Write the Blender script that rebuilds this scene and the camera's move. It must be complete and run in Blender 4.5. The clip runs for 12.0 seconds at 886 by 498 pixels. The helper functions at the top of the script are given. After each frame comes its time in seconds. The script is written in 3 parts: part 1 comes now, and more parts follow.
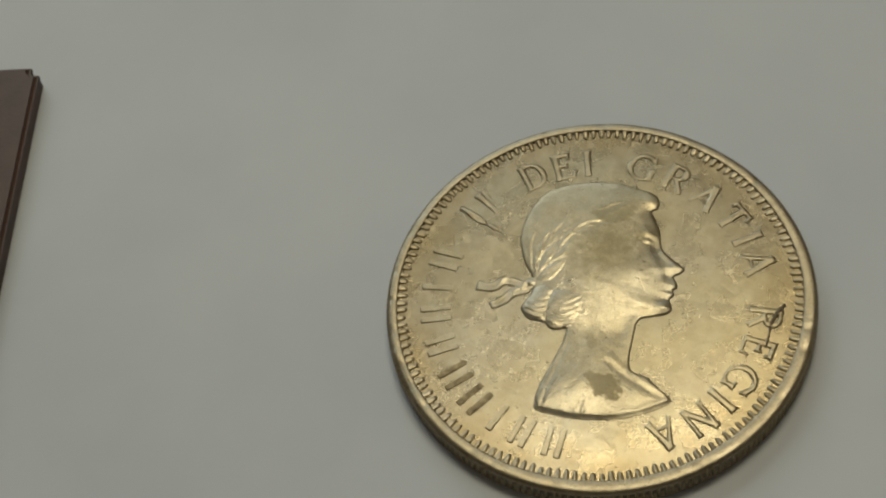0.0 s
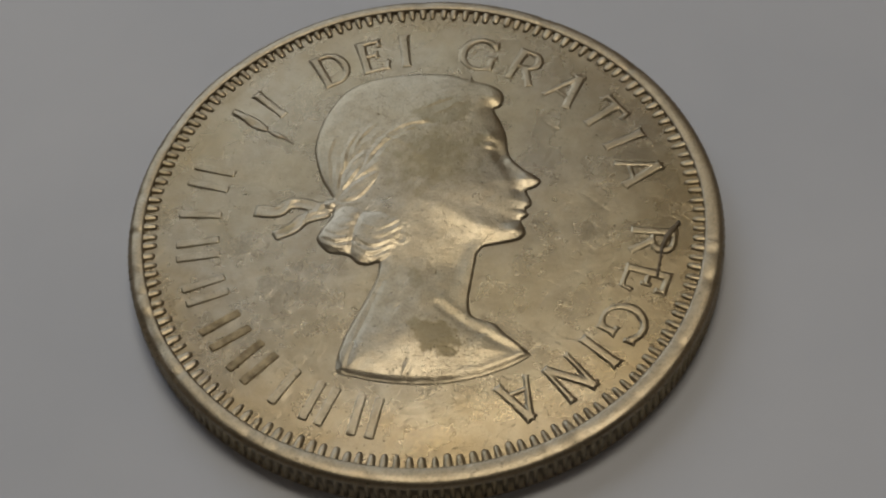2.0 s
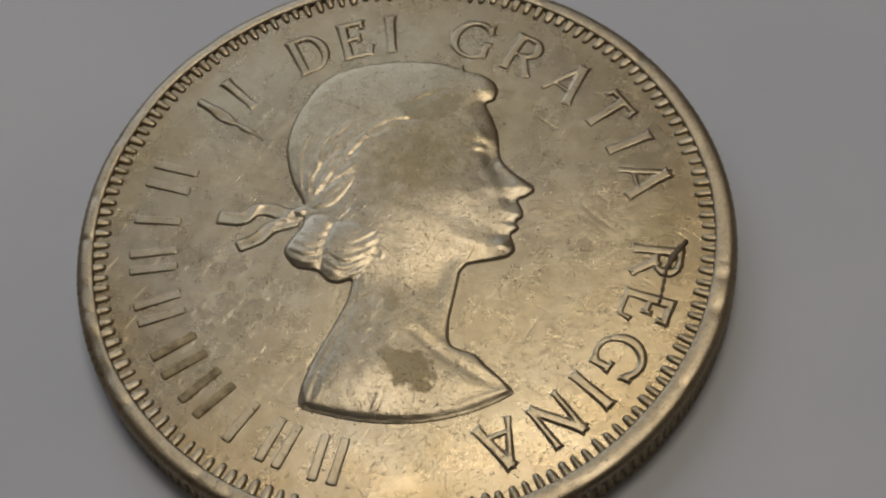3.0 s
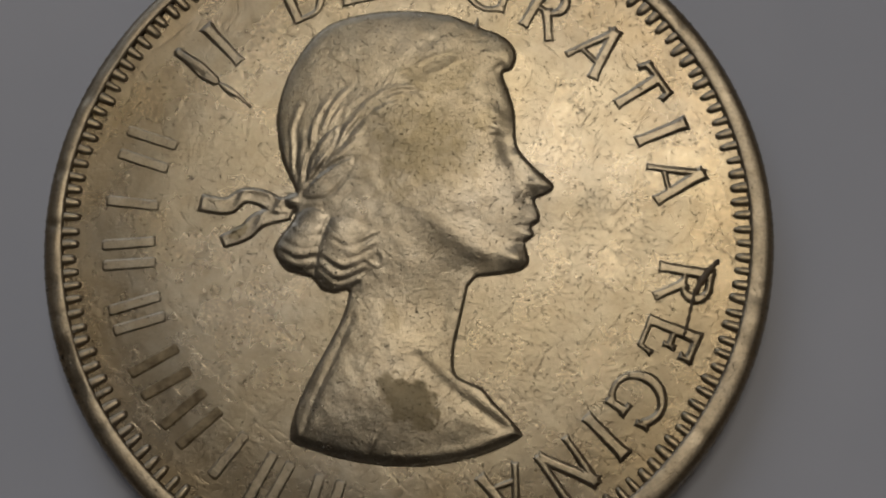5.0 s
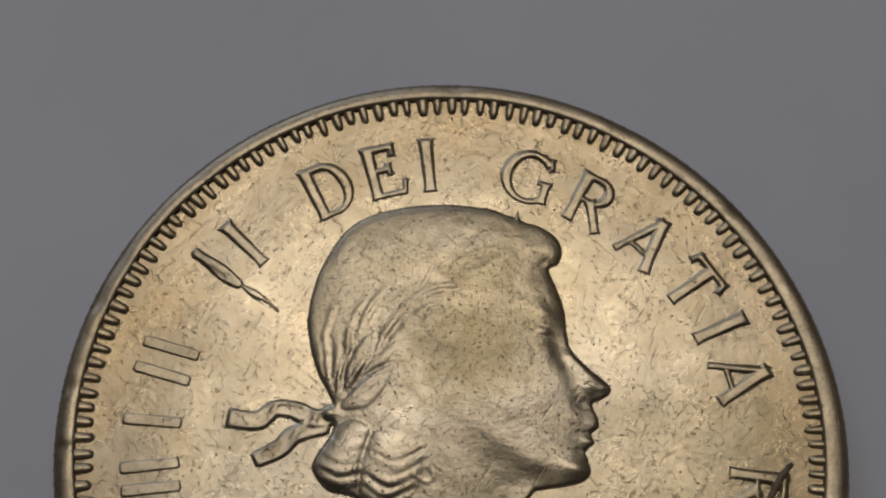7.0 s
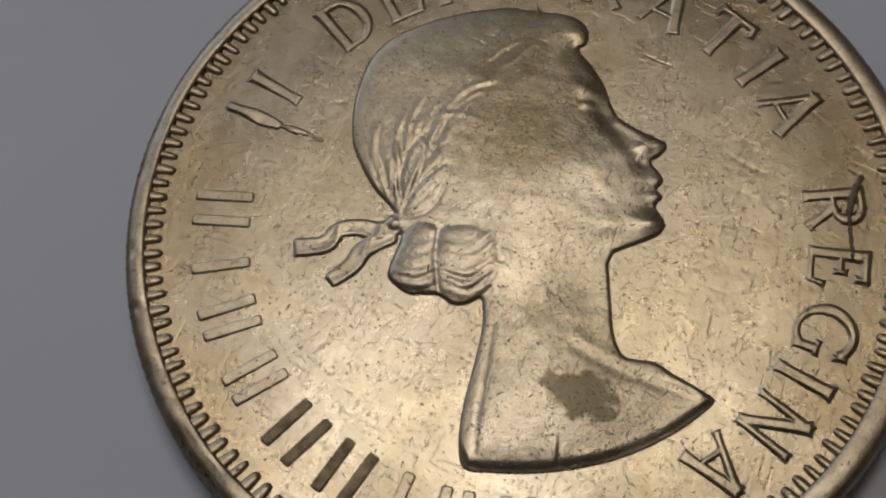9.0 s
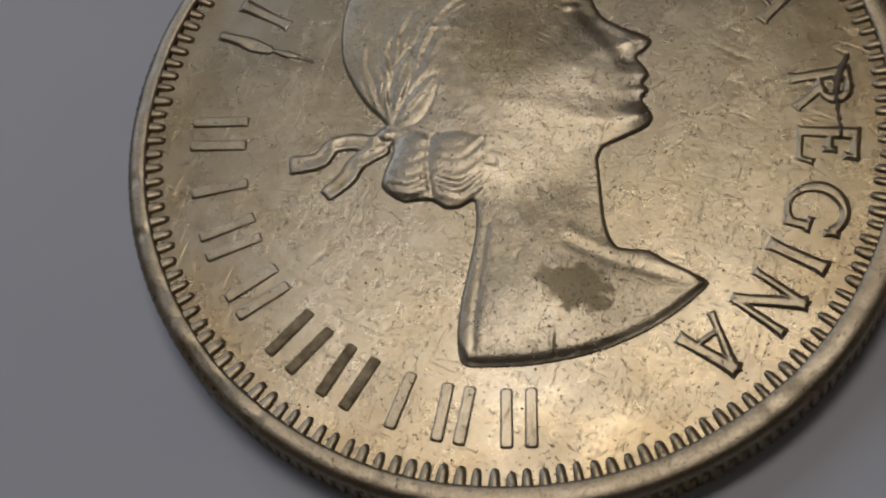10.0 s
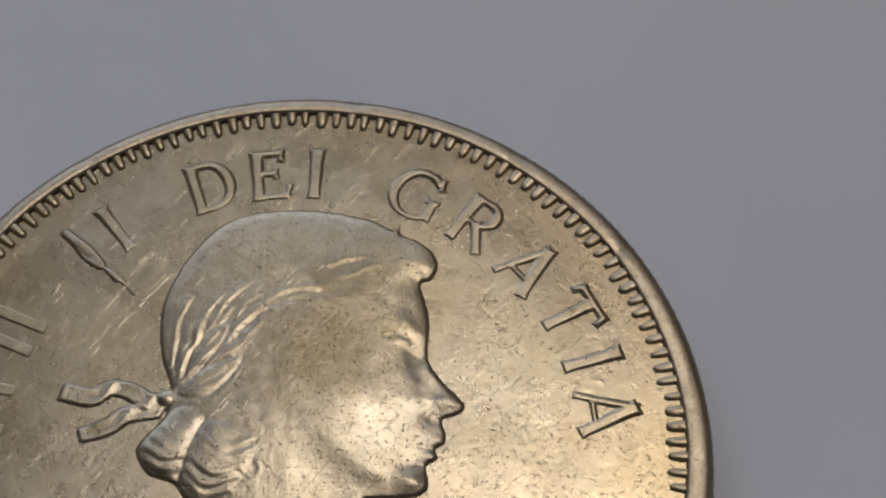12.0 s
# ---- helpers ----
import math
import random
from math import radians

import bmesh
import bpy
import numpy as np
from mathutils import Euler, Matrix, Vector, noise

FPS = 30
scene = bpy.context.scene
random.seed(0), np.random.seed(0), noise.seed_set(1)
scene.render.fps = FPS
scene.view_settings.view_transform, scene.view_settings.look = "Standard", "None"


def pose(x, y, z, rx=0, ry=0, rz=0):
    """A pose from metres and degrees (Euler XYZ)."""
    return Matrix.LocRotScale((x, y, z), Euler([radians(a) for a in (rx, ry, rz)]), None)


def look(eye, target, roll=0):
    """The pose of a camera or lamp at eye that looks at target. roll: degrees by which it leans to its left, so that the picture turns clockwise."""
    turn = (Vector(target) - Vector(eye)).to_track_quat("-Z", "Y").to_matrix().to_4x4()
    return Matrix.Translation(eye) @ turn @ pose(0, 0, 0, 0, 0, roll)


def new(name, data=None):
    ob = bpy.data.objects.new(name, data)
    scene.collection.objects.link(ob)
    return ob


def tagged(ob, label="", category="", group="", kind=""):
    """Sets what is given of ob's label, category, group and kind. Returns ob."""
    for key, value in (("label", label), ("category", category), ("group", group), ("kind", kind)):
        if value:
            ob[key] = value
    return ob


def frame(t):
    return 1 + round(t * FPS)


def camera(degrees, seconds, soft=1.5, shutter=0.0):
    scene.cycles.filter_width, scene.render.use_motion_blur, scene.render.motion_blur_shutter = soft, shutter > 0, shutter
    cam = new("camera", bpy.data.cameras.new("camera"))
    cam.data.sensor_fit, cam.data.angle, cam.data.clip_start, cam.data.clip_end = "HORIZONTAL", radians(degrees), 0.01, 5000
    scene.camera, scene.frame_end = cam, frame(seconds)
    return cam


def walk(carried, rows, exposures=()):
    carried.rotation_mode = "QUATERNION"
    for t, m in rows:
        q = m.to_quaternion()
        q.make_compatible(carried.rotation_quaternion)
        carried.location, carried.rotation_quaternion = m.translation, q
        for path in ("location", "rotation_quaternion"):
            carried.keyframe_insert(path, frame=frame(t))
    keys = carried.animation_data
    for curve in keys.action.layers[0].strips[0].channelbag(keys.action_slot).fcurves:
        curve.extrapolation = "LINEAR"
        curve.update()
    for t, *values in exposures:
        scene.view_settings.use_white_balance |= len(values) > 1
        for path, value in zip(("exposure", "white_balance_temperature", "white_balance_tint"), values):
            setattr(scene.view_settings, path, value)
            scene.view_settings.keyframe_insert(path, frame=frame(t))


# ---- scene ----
cam = camera(29.19, 12.0, 2.3)
MM = 0.001
PATH = [
    (0, pose(0.00327, -0.04857, 0.08412, 32.30, 6.99, 2.30)),
    (0.5, pose(0.00438, -0.04514, 0.07895, 30.42, 3.80, 0.82)),
    (1, pose(0.00141, -0.03970, 0.06828, 29.44, 1.65, -2.15)),
    (1.5, pose(0.00063, -0.04118, 0.06269, 31.34, 2.06, -2.56)),
    (2, pose(0.00206, -0.04042, 0.05726, 34.93, 2.78, -1.98)),
    (2.5, pose(0.00386, -0.03700, 0.05423, 34.90, 3.58, -1.07)),
    (3, pose(0.00498, -0.03251, 0.05421, 31.06, 3.93, -0.14)),
    (3.5, pose(0.00542, -0.02679, 0.05401, 25.23, 3.89, 0.59)),
    (3.7, pose(0.00553, -0.02506, 0.05432, 23.63, 4.06, 1.04)),
    (5.3, pose(0.00291, -0.01267, 0.05620, 13.00, 1.52, 1.42)),
    (5.5, pose(0.00300, -0.01246, 0.05641, 14.77, 1.66, 1.88)),
    (6, pose(0.00199, -0.01007, 0.05660, 16.44, 0.59, 1.61)),
    (6.5, pose(-0.00048, -0.01055, 0.05403, 18.21, -1.14, 0.10)),
    (6.7, pose(-0.00267, -0.01077, 0.05304, 18.78, -3.16, -0.99)),
    (8.3, pose(-0.00517, -0.01862, 0.04900, 25.17, -2.21, -7.33)),
    (8.5, pose(-0.00582, -0.01889, 0.04853, 25.29, -1.81, -9.13)),
    (9, pose(-0.00573, -0.02145, 0.04746, 25.12, 2.12, -12.89)),
    (9.5, pose(-0.00556, -0.02198, 0.04752, 24.52, 4.96, -14.88)),
    (10, pose(-0.00345, -0.02510, 0.04667, 25.10, 6.84, -15.05)),
    (10.5, pose(0.00168, -0.02482, 0.04520, 26.18, 5.99, -13.18)),
    (11, pose(0.00522, -0.02230, 0.04461, 27.76, 3.52, -8.68)),
    (11.5, pose(0.00604, -0.02058, 0.04489, 29.99, 2.63, -3.41)),
    (12, pose(0.00666, -0.01895, 0.04638, 30.14, 0.39, 5.95)),
]
# stops, white balance and tint, as the clip's camera drifts
EXPOSURES = [(0, 0.56, 7350, -5), (1.5, 0.29, 6950, 4), (2.5, 0.27, 6800, 7), (3.7, 0.14, 6750, 9), (5.3, -0.44, 6500, 10), (6.1, -0.38, 6420, 10), (6.7, -0.28, 6350, 11), (8.3, -0.08, 6300, 11), (10.5, -0.22, 6150, 12), (11.2, -0.15, 5900, 12), (12, 0.30, 6200, 13)]
walk(cam, PATH, EXPOSURES)

# ---- sizes and shapes, in millimetres ----
FIELD, TABLE = 1.57, 0.25
CENTRE, INNER = (0.0, 0.03 * MM), (-0.08 * MM, 0.16 * MM)
SILVER, GOLD, TONING = (0.315, 0.288, 0.238), (0.300, 0.254, 0.165), (0.235, 0.177, 0.098)
# ragged stains on the bust: x, y, half sizes, turn, strength
STAINS = [(0.2, -5.55, 1.2, 0.78, -40, 0.6), (-0.42, -2.85, 0.32, 0.55, 10, 0.35), (0.5, 3.0, 2.7, 2.3, 20, 0.7), (1.0, 5.6, 1.3, 0.8, 10, 0.45), (-5.55, 0.05, 0.42, 0.28, 40, 0.55), (2.55, 3.9, 0.4, 0.5, 0, 0.4)]
SCRATCH = [(10.22, -0.76), (9.76, -1.30), (9.42, -1.92), (9.28, -2.45), (9.14, -3.0), (9.05, -3.3)]
GOUGE = [(-7.88, 6.28), (-7.35, 5.90), (-6.60, 5.30)]
FACE = [(2.02, 7.38), (2.14, 7.70), (2.22, 7.28), (2.80, 7.06), (3.28, 6.68), (3.44, 6.18), (3.26, 5.74), (2.99, 5.60), (3.20, 5.00), (3.40, 4.25), (3.44, 3.45),
        (3.56, 2.95), (4.03, 2.38), (4.60, 1.86), (4.66, 1.60), (4.38, 1.36), (4.08, 1.22), (4.22, 0.80), (4.22, 0.48), (3.98, 0.28), (4.07, 0.00), (3.80, -0.24),
        (3.84, -0.52), (3.90, -0.90), (3.70, -1.15), (3.40, -1.26), (2.78, -1.36), (2.20, -1.44)]
SHOULDERS = [(1.95, -1.74), (1.74, -2.80), (1.54, -3.84), (1.58, -4.58), (1.92, -4.84), (2.43, -5.06), (2.86, -5.56), (3.36, -6.08), (3.74, -6.55), (3.38, -6.85), (2.35, -7.29),
             (1.11, -7.58), (-0.21, -7.66), (-1.62, -7.51), (-2.83, -7.20), (-3.58, -6.87), (-3.53, -6.06), (-3.12, -4.96), (-2.57, -3.87), (-2.06, -2.75), (-1.90, -1.98)]
HAIR = [(-1.98, -1.93), (-2.36, -2.03), (-2.78, -1.92), (-3.08, -1.56), (-3.50, -1.42), (-3.97, -1.26), (-4.38, -0.64), (-4.22, -0.16), (-3.80, 0.47), (-3.72, 0.92), (-3.78, 1.51),
        (-4.20, 2.41), (-4.44, 3.50), (-4.46, 4.25), (-4.22, 5.30), (-3.78, 6.26), (-3.22, 7.03), (-2.45, 7.52), (-1.30, 7.79), (0.05, 7.85), (1.30, 7.68)]
RIBBON_UPPER = [(-3.75, 1.02), (-4.27, 0.93), (-4.88, 1.22), (-5.47, 1.27), (-5.95, 0.93), (-6.78, 1.02)]
RIBBON_LOWER = [(-4.1, 0.66), (-4.84, 0.45), (-5.30, 0.03), (-5.95, -0.28)]
# the legend: letter, radius, bearing in degrees; and bars for the part that is not lettered: bearing, offsets, blackened
WORDS = [("I", 9.20, 134.2), ("D", 9.22, 114.2), ("E", 9.22, 102.5), ("I", 9.22, 93.6), ("G", 9.15, 73.1), ("R", 9.12, 59.6), ("A", 9.08, 46.0),
         ("T", 9.18, 33.4), ("I", 9.14, 23.2), ("A", 9.14, 12.6), ("R", 9.22, -9.9), ("E", 9.25, -21.7), ("G", 9.25, -35.3), ("I", 9.25, -45.2), ("N", 9.30, -55.4), ("A", 9.16, -68.3)]
BARS = [(-105.6, (-0.36, 0.34), False), (-117.0, (-0.30, 0.34), False), (-127.0, (0.0,), False), (-137.8, (-0.42, 0.40), True), (-149.4, (-0.44, 0.42), True),
        (-162.6, (-0.36, 0.34), False), (-175.4, (-0.36, 0.34), False), (173.9, (0.0,), False), (162.0, (-0.42, 0.42), False)]
LAMP_AT = (0.11, 0.55, 1.72)
LAMP_WATTS, WINDOW_WATTS = 6.7, 7.9

# ---- world and lamps ----
world = bpy.data.worlds.new("room_air")
scene.world = world
world.use_nodes = True
world.node_tree.nodes["Background"].inputs["Color"].default_value = (0.62, 0.68, 0.8, 1)
world.node_tree.nodes["Background"].inputs["Strength"].default_value = 0.03


def area_lamp(name, eye, target, size, watts, colour, shape="DISK", size_y=None):
    data = bpy.data.lights.new(name, "AREA")
    data.shape, data.size, data.energy, data.color = shape, size, watts, colour
    if size_y:
        data.size_y = size_y
    ob = new(name, data)
    ob.matrix_world = look(eye, target)
    return ob


area_lamp("ceiling_lamp", LAMP_AT, (0.11, 0.55, 0), 0.7, LAMP_WATTS, (1.0, 0.88, 0.72), "RECTANGLE", 0.32)
area_lamp("window_light", (-0.60, 1.46, 1.06), (-0.1, 0, 0.1), 1.4, WINDOW_WATTS, (0.84, 0.90, 1.0), "RECTANGLE", 1.1)


# ---- materials ----
def nodes_of(name):
    m = bpy.data.materials.new(name)
    m.use_nodes = True
    t = m.node_tree
    return m, t, t.nodes["Principled BSDF"]


def add(t, kind, **inputs):
    n = t.nodes.new(kind)
    for key, value in inputs.items():
        n.inputs[key.replace("_", " ")].default_value = value
    return n


def place_mm(t):
    """The place in millimetres, as a vector socket."""
    g = t.nodes.new("ShaderNodeNewGeometry")
    v = t.nodes.new("ShaderNodeVectorMath")
    v.operation = "SCALE"
    v.inputs["Scale"].default_value = 1000.0
    t.links.new(g.outputs["Position"], v.inputs[0])
    return v.outputs[0]


def noise_at(t, where, scale, detail=3.0, rough=0.55, stretch=None, turn=0.0):
    n = add(t, "ShaderNodeTexNoise", Scale=scale, Detail=detail, Roughness=rough)
    if stretch:
        m = t.nodes.new("ShaderNodeMapping")
        m.inputs["Scale"].default_value = stretch
        m.inputs["Rotation"].default_value = (0, 0, radians(turn))
        t.links.new(where, m.inputs["Vector"])
        where = m.outputs[0]
    t.links.new(where, n.inputs["Vector"])
    return n.outputs["Fac"]


def turned(t, where, degrees):
    m = t.nodes.new("ShaderNodeMapping")
    m.inputs["Rotation"].default_value = (0, 0, radians(degrees))
    t.links.new(where, m.inputs["Vector"])
    return m.outputs[0]


def ramp(t, value, *stops):
    r = t.nodes.new("ShaderNodeValToRGB")
    el = r.color_ramp.elements
    while len(el) < len(stops):
        el.new(0.5)
    for e, (at, c) in zip(el, stops):
        e.position = at
        e.color = (*c, 1) if isinstance(c, tuple) else (c, c, c, 1)
    t.links.new(value, r.inputs[0])
    return r.outputs[0]


def mix(t, fac, a, b, how="MIX"):
    n = t.nodes.new("ShaderNodeMix")
    n.data_type, n.blend_type = "RGBA", how
    for socket, value in ((n.inputs[0], fac), (n.inputs[6], a), (n.inputs[7], b)):
        if isinstance(value, bpy.types.NodeSocket):
            t.links.new(value, socket)
        else:
            socket.default_value = value if not isinstance(value, tuple) else (*value, 1)
    return n.outputs[2]


def math_node(t, how, a, b=0.0):
    n = t.nodes.new("ShaderNodeMath")
    n.operation = how
    for socket, value in ((n.inputs[0], a), (n.inputs[1], b)):
        if isinstance(value, bpy.types.NodeSocket):
            t.links.new(value, socket)
        else:
            socket.default_value = value
    return n.outputs[0]


def bump(t, bsdf, height, distance, strength=1.0):
    n = add(t, "ShaderNodeBump", Strength=strength, Distance=distance)
    t.links.new(height, n.inputs["Height"])
    t.links.new(n.outputs[0], bsdf.inputs["Normal"])


def blot(t, where, x, y, rx, ry, turn, ragged=0.7, edge=0.22, scale=2.4):
    """A stain with a ragged edge: 1 inside an ellipse about (x, y), in mm."""
    m = t.nodes.new("ShaderNodeMapping")
    m.vector_type = "TEXTURE"
    m.inputs["Location"].default_value = (x, y, 0)
    m.inputs["Rotation"].default_value = (0, 0, radians(turn))
    m.inputs["Scale"].default_value = (rx, ry, 1e3)
    t.links.new(where, m.inputs["Vector"])
    l = t.nodes.new("ShaderNodeVectorMath")
    l.operation = "LENGTH"
    t.links.new(m.outputs[0], l.inputs[0])
    wobble = math_node(t, "MULTIPLY", math_node(t, "SUBTRACT", noise_at(t, where, scale, 4.0), 0.5), ragged * 2)
    d = math_node(t, "ADD", l.outputs["Value"], wobble)
    return ramp(t, d, (1.0 - edge, 1.0), (1.0 + edge * 0.5, 0.0))


def silver_material(name, grain=1.0, gold=1.0, stains=False, speckle=0.5, toning=0.45, swell=0.17, gloss=(0.34, 0.45), grit=0.5):
    """Old circulated silver: golden toning in patches, grey worn areas, fine nicks and scratches."""
    m, t, b = nodes_of(name)
    where = place_mm(t)
    broad = noise_at(t, where, 0.16, 3.0)
    fine = noise_at(t, where, 1.7, 5.0, 0.65)
    colour = mix(t, ramp(t, broad, (0.34, 0.0), (0.66, 1.0)), SILVER, tuple(s + (g - s) * gold for s, g in zip(SILVER, GOLD)))
    colour = mix(t, ramp(t, fine, (0.30, 0.45), (0.62, 0.0)), colour, (0.20, 0.16, 0.105))
    split = t.nodes.new("ShaderNodeVectorMath")
    split.operation = "MULTIPLY"
    split.inputs[1].default_value = (1, 1, 0)
    t.links.new(where, split.inputs[0])
    reach = t.nodes.new("ShaderNodeVectorMath")
    reach.operation = "LENGTH"
    t.links.new(split.outputs[0], reach.inputs[0])
    ring = math_node(t, "ADD", math_node(t, "DIVIDE", reach.outputs["Value"], 12.0), math_node(t, "MULTIPLY", math_node(t, "SUBTRACT", noise_at(t, where, 0.45, 4.0, 0.6), 0.5), 0.55))
    colour = mix(t, ramp(t, ring, (0.68, 0.0), (0.98, toning)), colour, TONING)
    sand = noise_at(t, where, 11.0, 2.0, 0.6)
    colour = mix(t, grit, colour, mix(t, 1.0, colour, ramp(t, sand, (0.36, 0.45), (0.50, 1.0), (0.66, 1.35)), "MULTIPLY"))
    pits = ramp(t, noise_at(t, where, 9.0, 1.0, 0.5), (0.26 + 0.03 * speckle, 1.0), (0.305 + 0.05 * speckle, 0.0))
    colour = mix(t, math_node(t, "MULTIPLY", pits, math_node(t, "MULTIPLY", ramp(t, noise_at(t, where, 0.6, 3.0), (0.35, 0.1), (0.6, 1.0)), 0.6)), colour, (0.07, 0.055, 0.035))
    if stains:
        for x, y, rx, ry, turn, strength in STAINS:
            spot = blot(t, where, x, y, rx, ry, turn, 0.7, 0.22 if rx < 1.5 else 0.75)
            colour = mix(t, math_node(t, "MULTIPLY", spot, strength), colour, (0.155, 0.128, 0.072))
    t.links.new(colour, b.inputs["Base Color"])
    b.inputs["Metallic"].default_value = 1.0
    rough = ramp(t, noise_at(t, where, 0.55, 5.0, 0.65), (0.25, gloss[0]), (0.75, gloss[1]))
    rough = math_node(t, "ADD", rough, math_node(t, "MULTIPLY", pits, 0.3))
    if stains:
        rough = math_node(t, "ADD", rough, math_node(t, "MULTIPLY", blot(t, where, *STAINS[0][:5]), 0.16))
    t.links.new(rough, b.inputs["Roughness"])
    scratches = math_node(t, "ADD",
                          ramp(t, noise_at(t, turned(t, where, 34), 1.0, 2.0, 0.5, (7, 0.9, 1)), (0.64, 0.0), (0.74, 1.0)),
                          ramp(t, noise_at(t, turned(t, where, -48), 1.0, 2.0, 0.5, (6, 0.8, 1)), (0.66, 0.0), (0.76, 1.0)))
    worn = ramp(t, noise_at(t, where, 0.42, 4.0, 0.6), (0.40, 0.0), (0.66, 1.0))
    nicks = math_node(t, "ADD",
                      ramp(t, noise_at(t, turned(t, where, 62), 1.0, 1.0, 0.5, (11, 5.5, 1)), (0.685, 0.0), (0.735, 1.0)),
                      ramp(t, noise_at(t, turned(t, where, -21), 1.0, 1.0, 0.5, (10, 5.0, 1)), (0.69, 0.0), (0.74, 1.0)))
    relief = math_node(t, "ADD", math_node(t, "MULTIPLY", noise_at(t, where, 7.0, 4.0, 0.7), math_node(t, "ADD", 0.38, math_node(t, "MULTIPLY", worn, 0.62))), math_node(t, "MULTIPLY", noise_at(t, where, 1.3, 3.0), swell))
    relief = math_node(t, "SUBTRACT", relief, math_node(t, "MULTIPLY", nicks, math_node(t, "ADD", 0.35, math_node(t, "MULTIPLY", worn, 0.55))))
    relief = math_node(t, "ADD", relief, math_node(t, "MULTIPLY", sand, grit))
    relief = math_node(t, "SUBTRACT", relief, math_node(t, "MULTIPLY", scratches, 0.32))
    relief = math_node(t, "SUBTRACT", relief, math_node(t, "MULTIPLY", pits, 1.1))
    bump(t, b, relief, 0.0000088 * grain, 1.0)
    return m


def plain_material(name, dark, light, rough, scale, relief=0.0, detail=4.0):
    m, t, b = nodes_of(name)
    where = place_mm(t)
    n = noise_at(t, where, scale, detail)
    t.links.new(ramp(t, n, (0.3, dark), (0.7, light)), b.inputs["Base Color"])
    b.inputs["Roughness"].default_value = rough
    if relief:
        bump(t, b, noise_at(t, where, scale * 6, 4.0), relief)
    return m


field_silver = silver_material("field_silver", 1.2, 0.72, False, -0.35, 0.62, 0.12, (0.23, 0.33), 0.10)
portrait_silver = silver_material("portrait_silver", 1.4, 0.6, True, -0.06, 0.3, 0.2, (0.26, 0.36), 0.22)
letter_silver = silver_material("letter_silver", 1.1, 0.6, False, -0.2, 0.4, 0.3, (0.27, 0.37), 0.2)
rim_silver = silver_material("rim_silver", 1.0, 0.1, False, -0.3, 0.28, 0.4, (0.30, 0.42), 0.3)
edge_silver = silver_material("edge_silver", 1.0, 1.0, False, 1.0)
tarnish = plain_material("black_tarnish", (0.13, 0.10, 0.062), (0.36, 0.295, 0.19), 0.5, 2.6, 0.00003)
tarnish.node_tree.nodes["Principled BSDF"].inputs["Metallic"].default_value = 0.9
scratch_black = plain_material("scratch_black", (0.035, 0.027, 0.016), (0.17, 0.125, 0.07), 0.5, 1.6, 0.00003)
tabletop_white = plain_material("tabletop_white", (0.48, 0.52, 0.62), (0.55, 0.585, 0.68), 0.55, 0.05, 0.000004)
case_brown = plain_material("case_brown", (0.048, 0.022, 0.017), (0.075, 0.036, 0.029), 0.5, 0.5, 0.00002)
unseen_wall_beige = plain_material("unseen_wall_beige", (0.54, 0.46, 0.37), (0.60, 0.515, 0.42), 0.8, 0.004, 0.0)
unseen_ceiling_grey = plain_material("unseen_ceiling_grey", (0.18, 0.165, 0.145), (0.21, 0.195, 0.175), 0.85, 0.004, 0.0)


# ---- mesh helpers ----
def mesh_object(name, verts, faces, material, parent=None, smooth=True, label=""):
    me = bpy.data.meshes.new(name)
    me.from_pydata(verts, [], faces)
    me.update()
    me.materials.append(material)
    if smooth:
        me.shade_smooth()
    ob = new(name, me)
    ob.parent = parent
    return tagged(ob, label)


def part(name, bm, material, parent=None, label="", smooth=False):
    me = bpy.data.meshes.new(name)
    bmesh.ops.recalc_face_normals(bm, faces=bm.faces)
    bm.to_mesh(me)
    bm.free()
    me.materials.append(material)
    if smooth:
        me.shade_smooth()
    ob = new(name, me)
    ob.parent = parent
    return tagged(ob, label)


def box(bm, x0, x1, y0, y1, z0, z1):
    bmesh.ops.create_cube(bm, size=1, matrix=Matrix.LocRotScale(((x0 + x1) / 2, (y0 + y1) / 2, (z0 + z1) / 2), None, (x1 - x0, y1 - y0, z1 - z0)))


def lathe(profile, segments, wobble):
    """A closed ring or cup from (r, z) in mm turned round z; wobble(a, k) gives (dr, dz) in mm."""
    n = len(profile)
    verts, faces = [], []
    for s in range(segments):
        a = 2 * math.pi * s / segments
        for k, (r, z) in enumerate(profile):
            dr, dz = wobble(a, k)
            verts.append(((r + dr) * MM * math.cos(a), (r + dr) * MM * math.sin(a), (z + dz) * MM))
    for s in range(segments):
        for k in range(n - 1):
            p, q = s * n + k, (s + 1) % segments * n + k
            faces.append((p, q, q + 1, p + 1))
    return verts, faces


def smooth_step(x, a, b):
    u = np.clip((x - a) / (b - a), 0, 1)
    return u * u * (3 - 2 * u)


def catmull(points, steps=5, closed=True):
    p = np.array(points, float)
    n = len(p)
    out = []
    for i in range(n if closed else n - 1):
        a, b, c, d = (p[(i + k) % n] if closed else p[min(max(i + k, 0), n - 1)] for k in (-1, 0, 1, 2))
        for u in np.linspace(0, 1, steps, endpoint=False):
            out.append(0.5 * (2 * b + (c - a) * u + (2 * a - 5 * b + 4 * c - d) * u ** 2 + (3 * b - a - 3 * c + d) * u ** 3))
    return np.array(out if closed else out + [p[-1]])


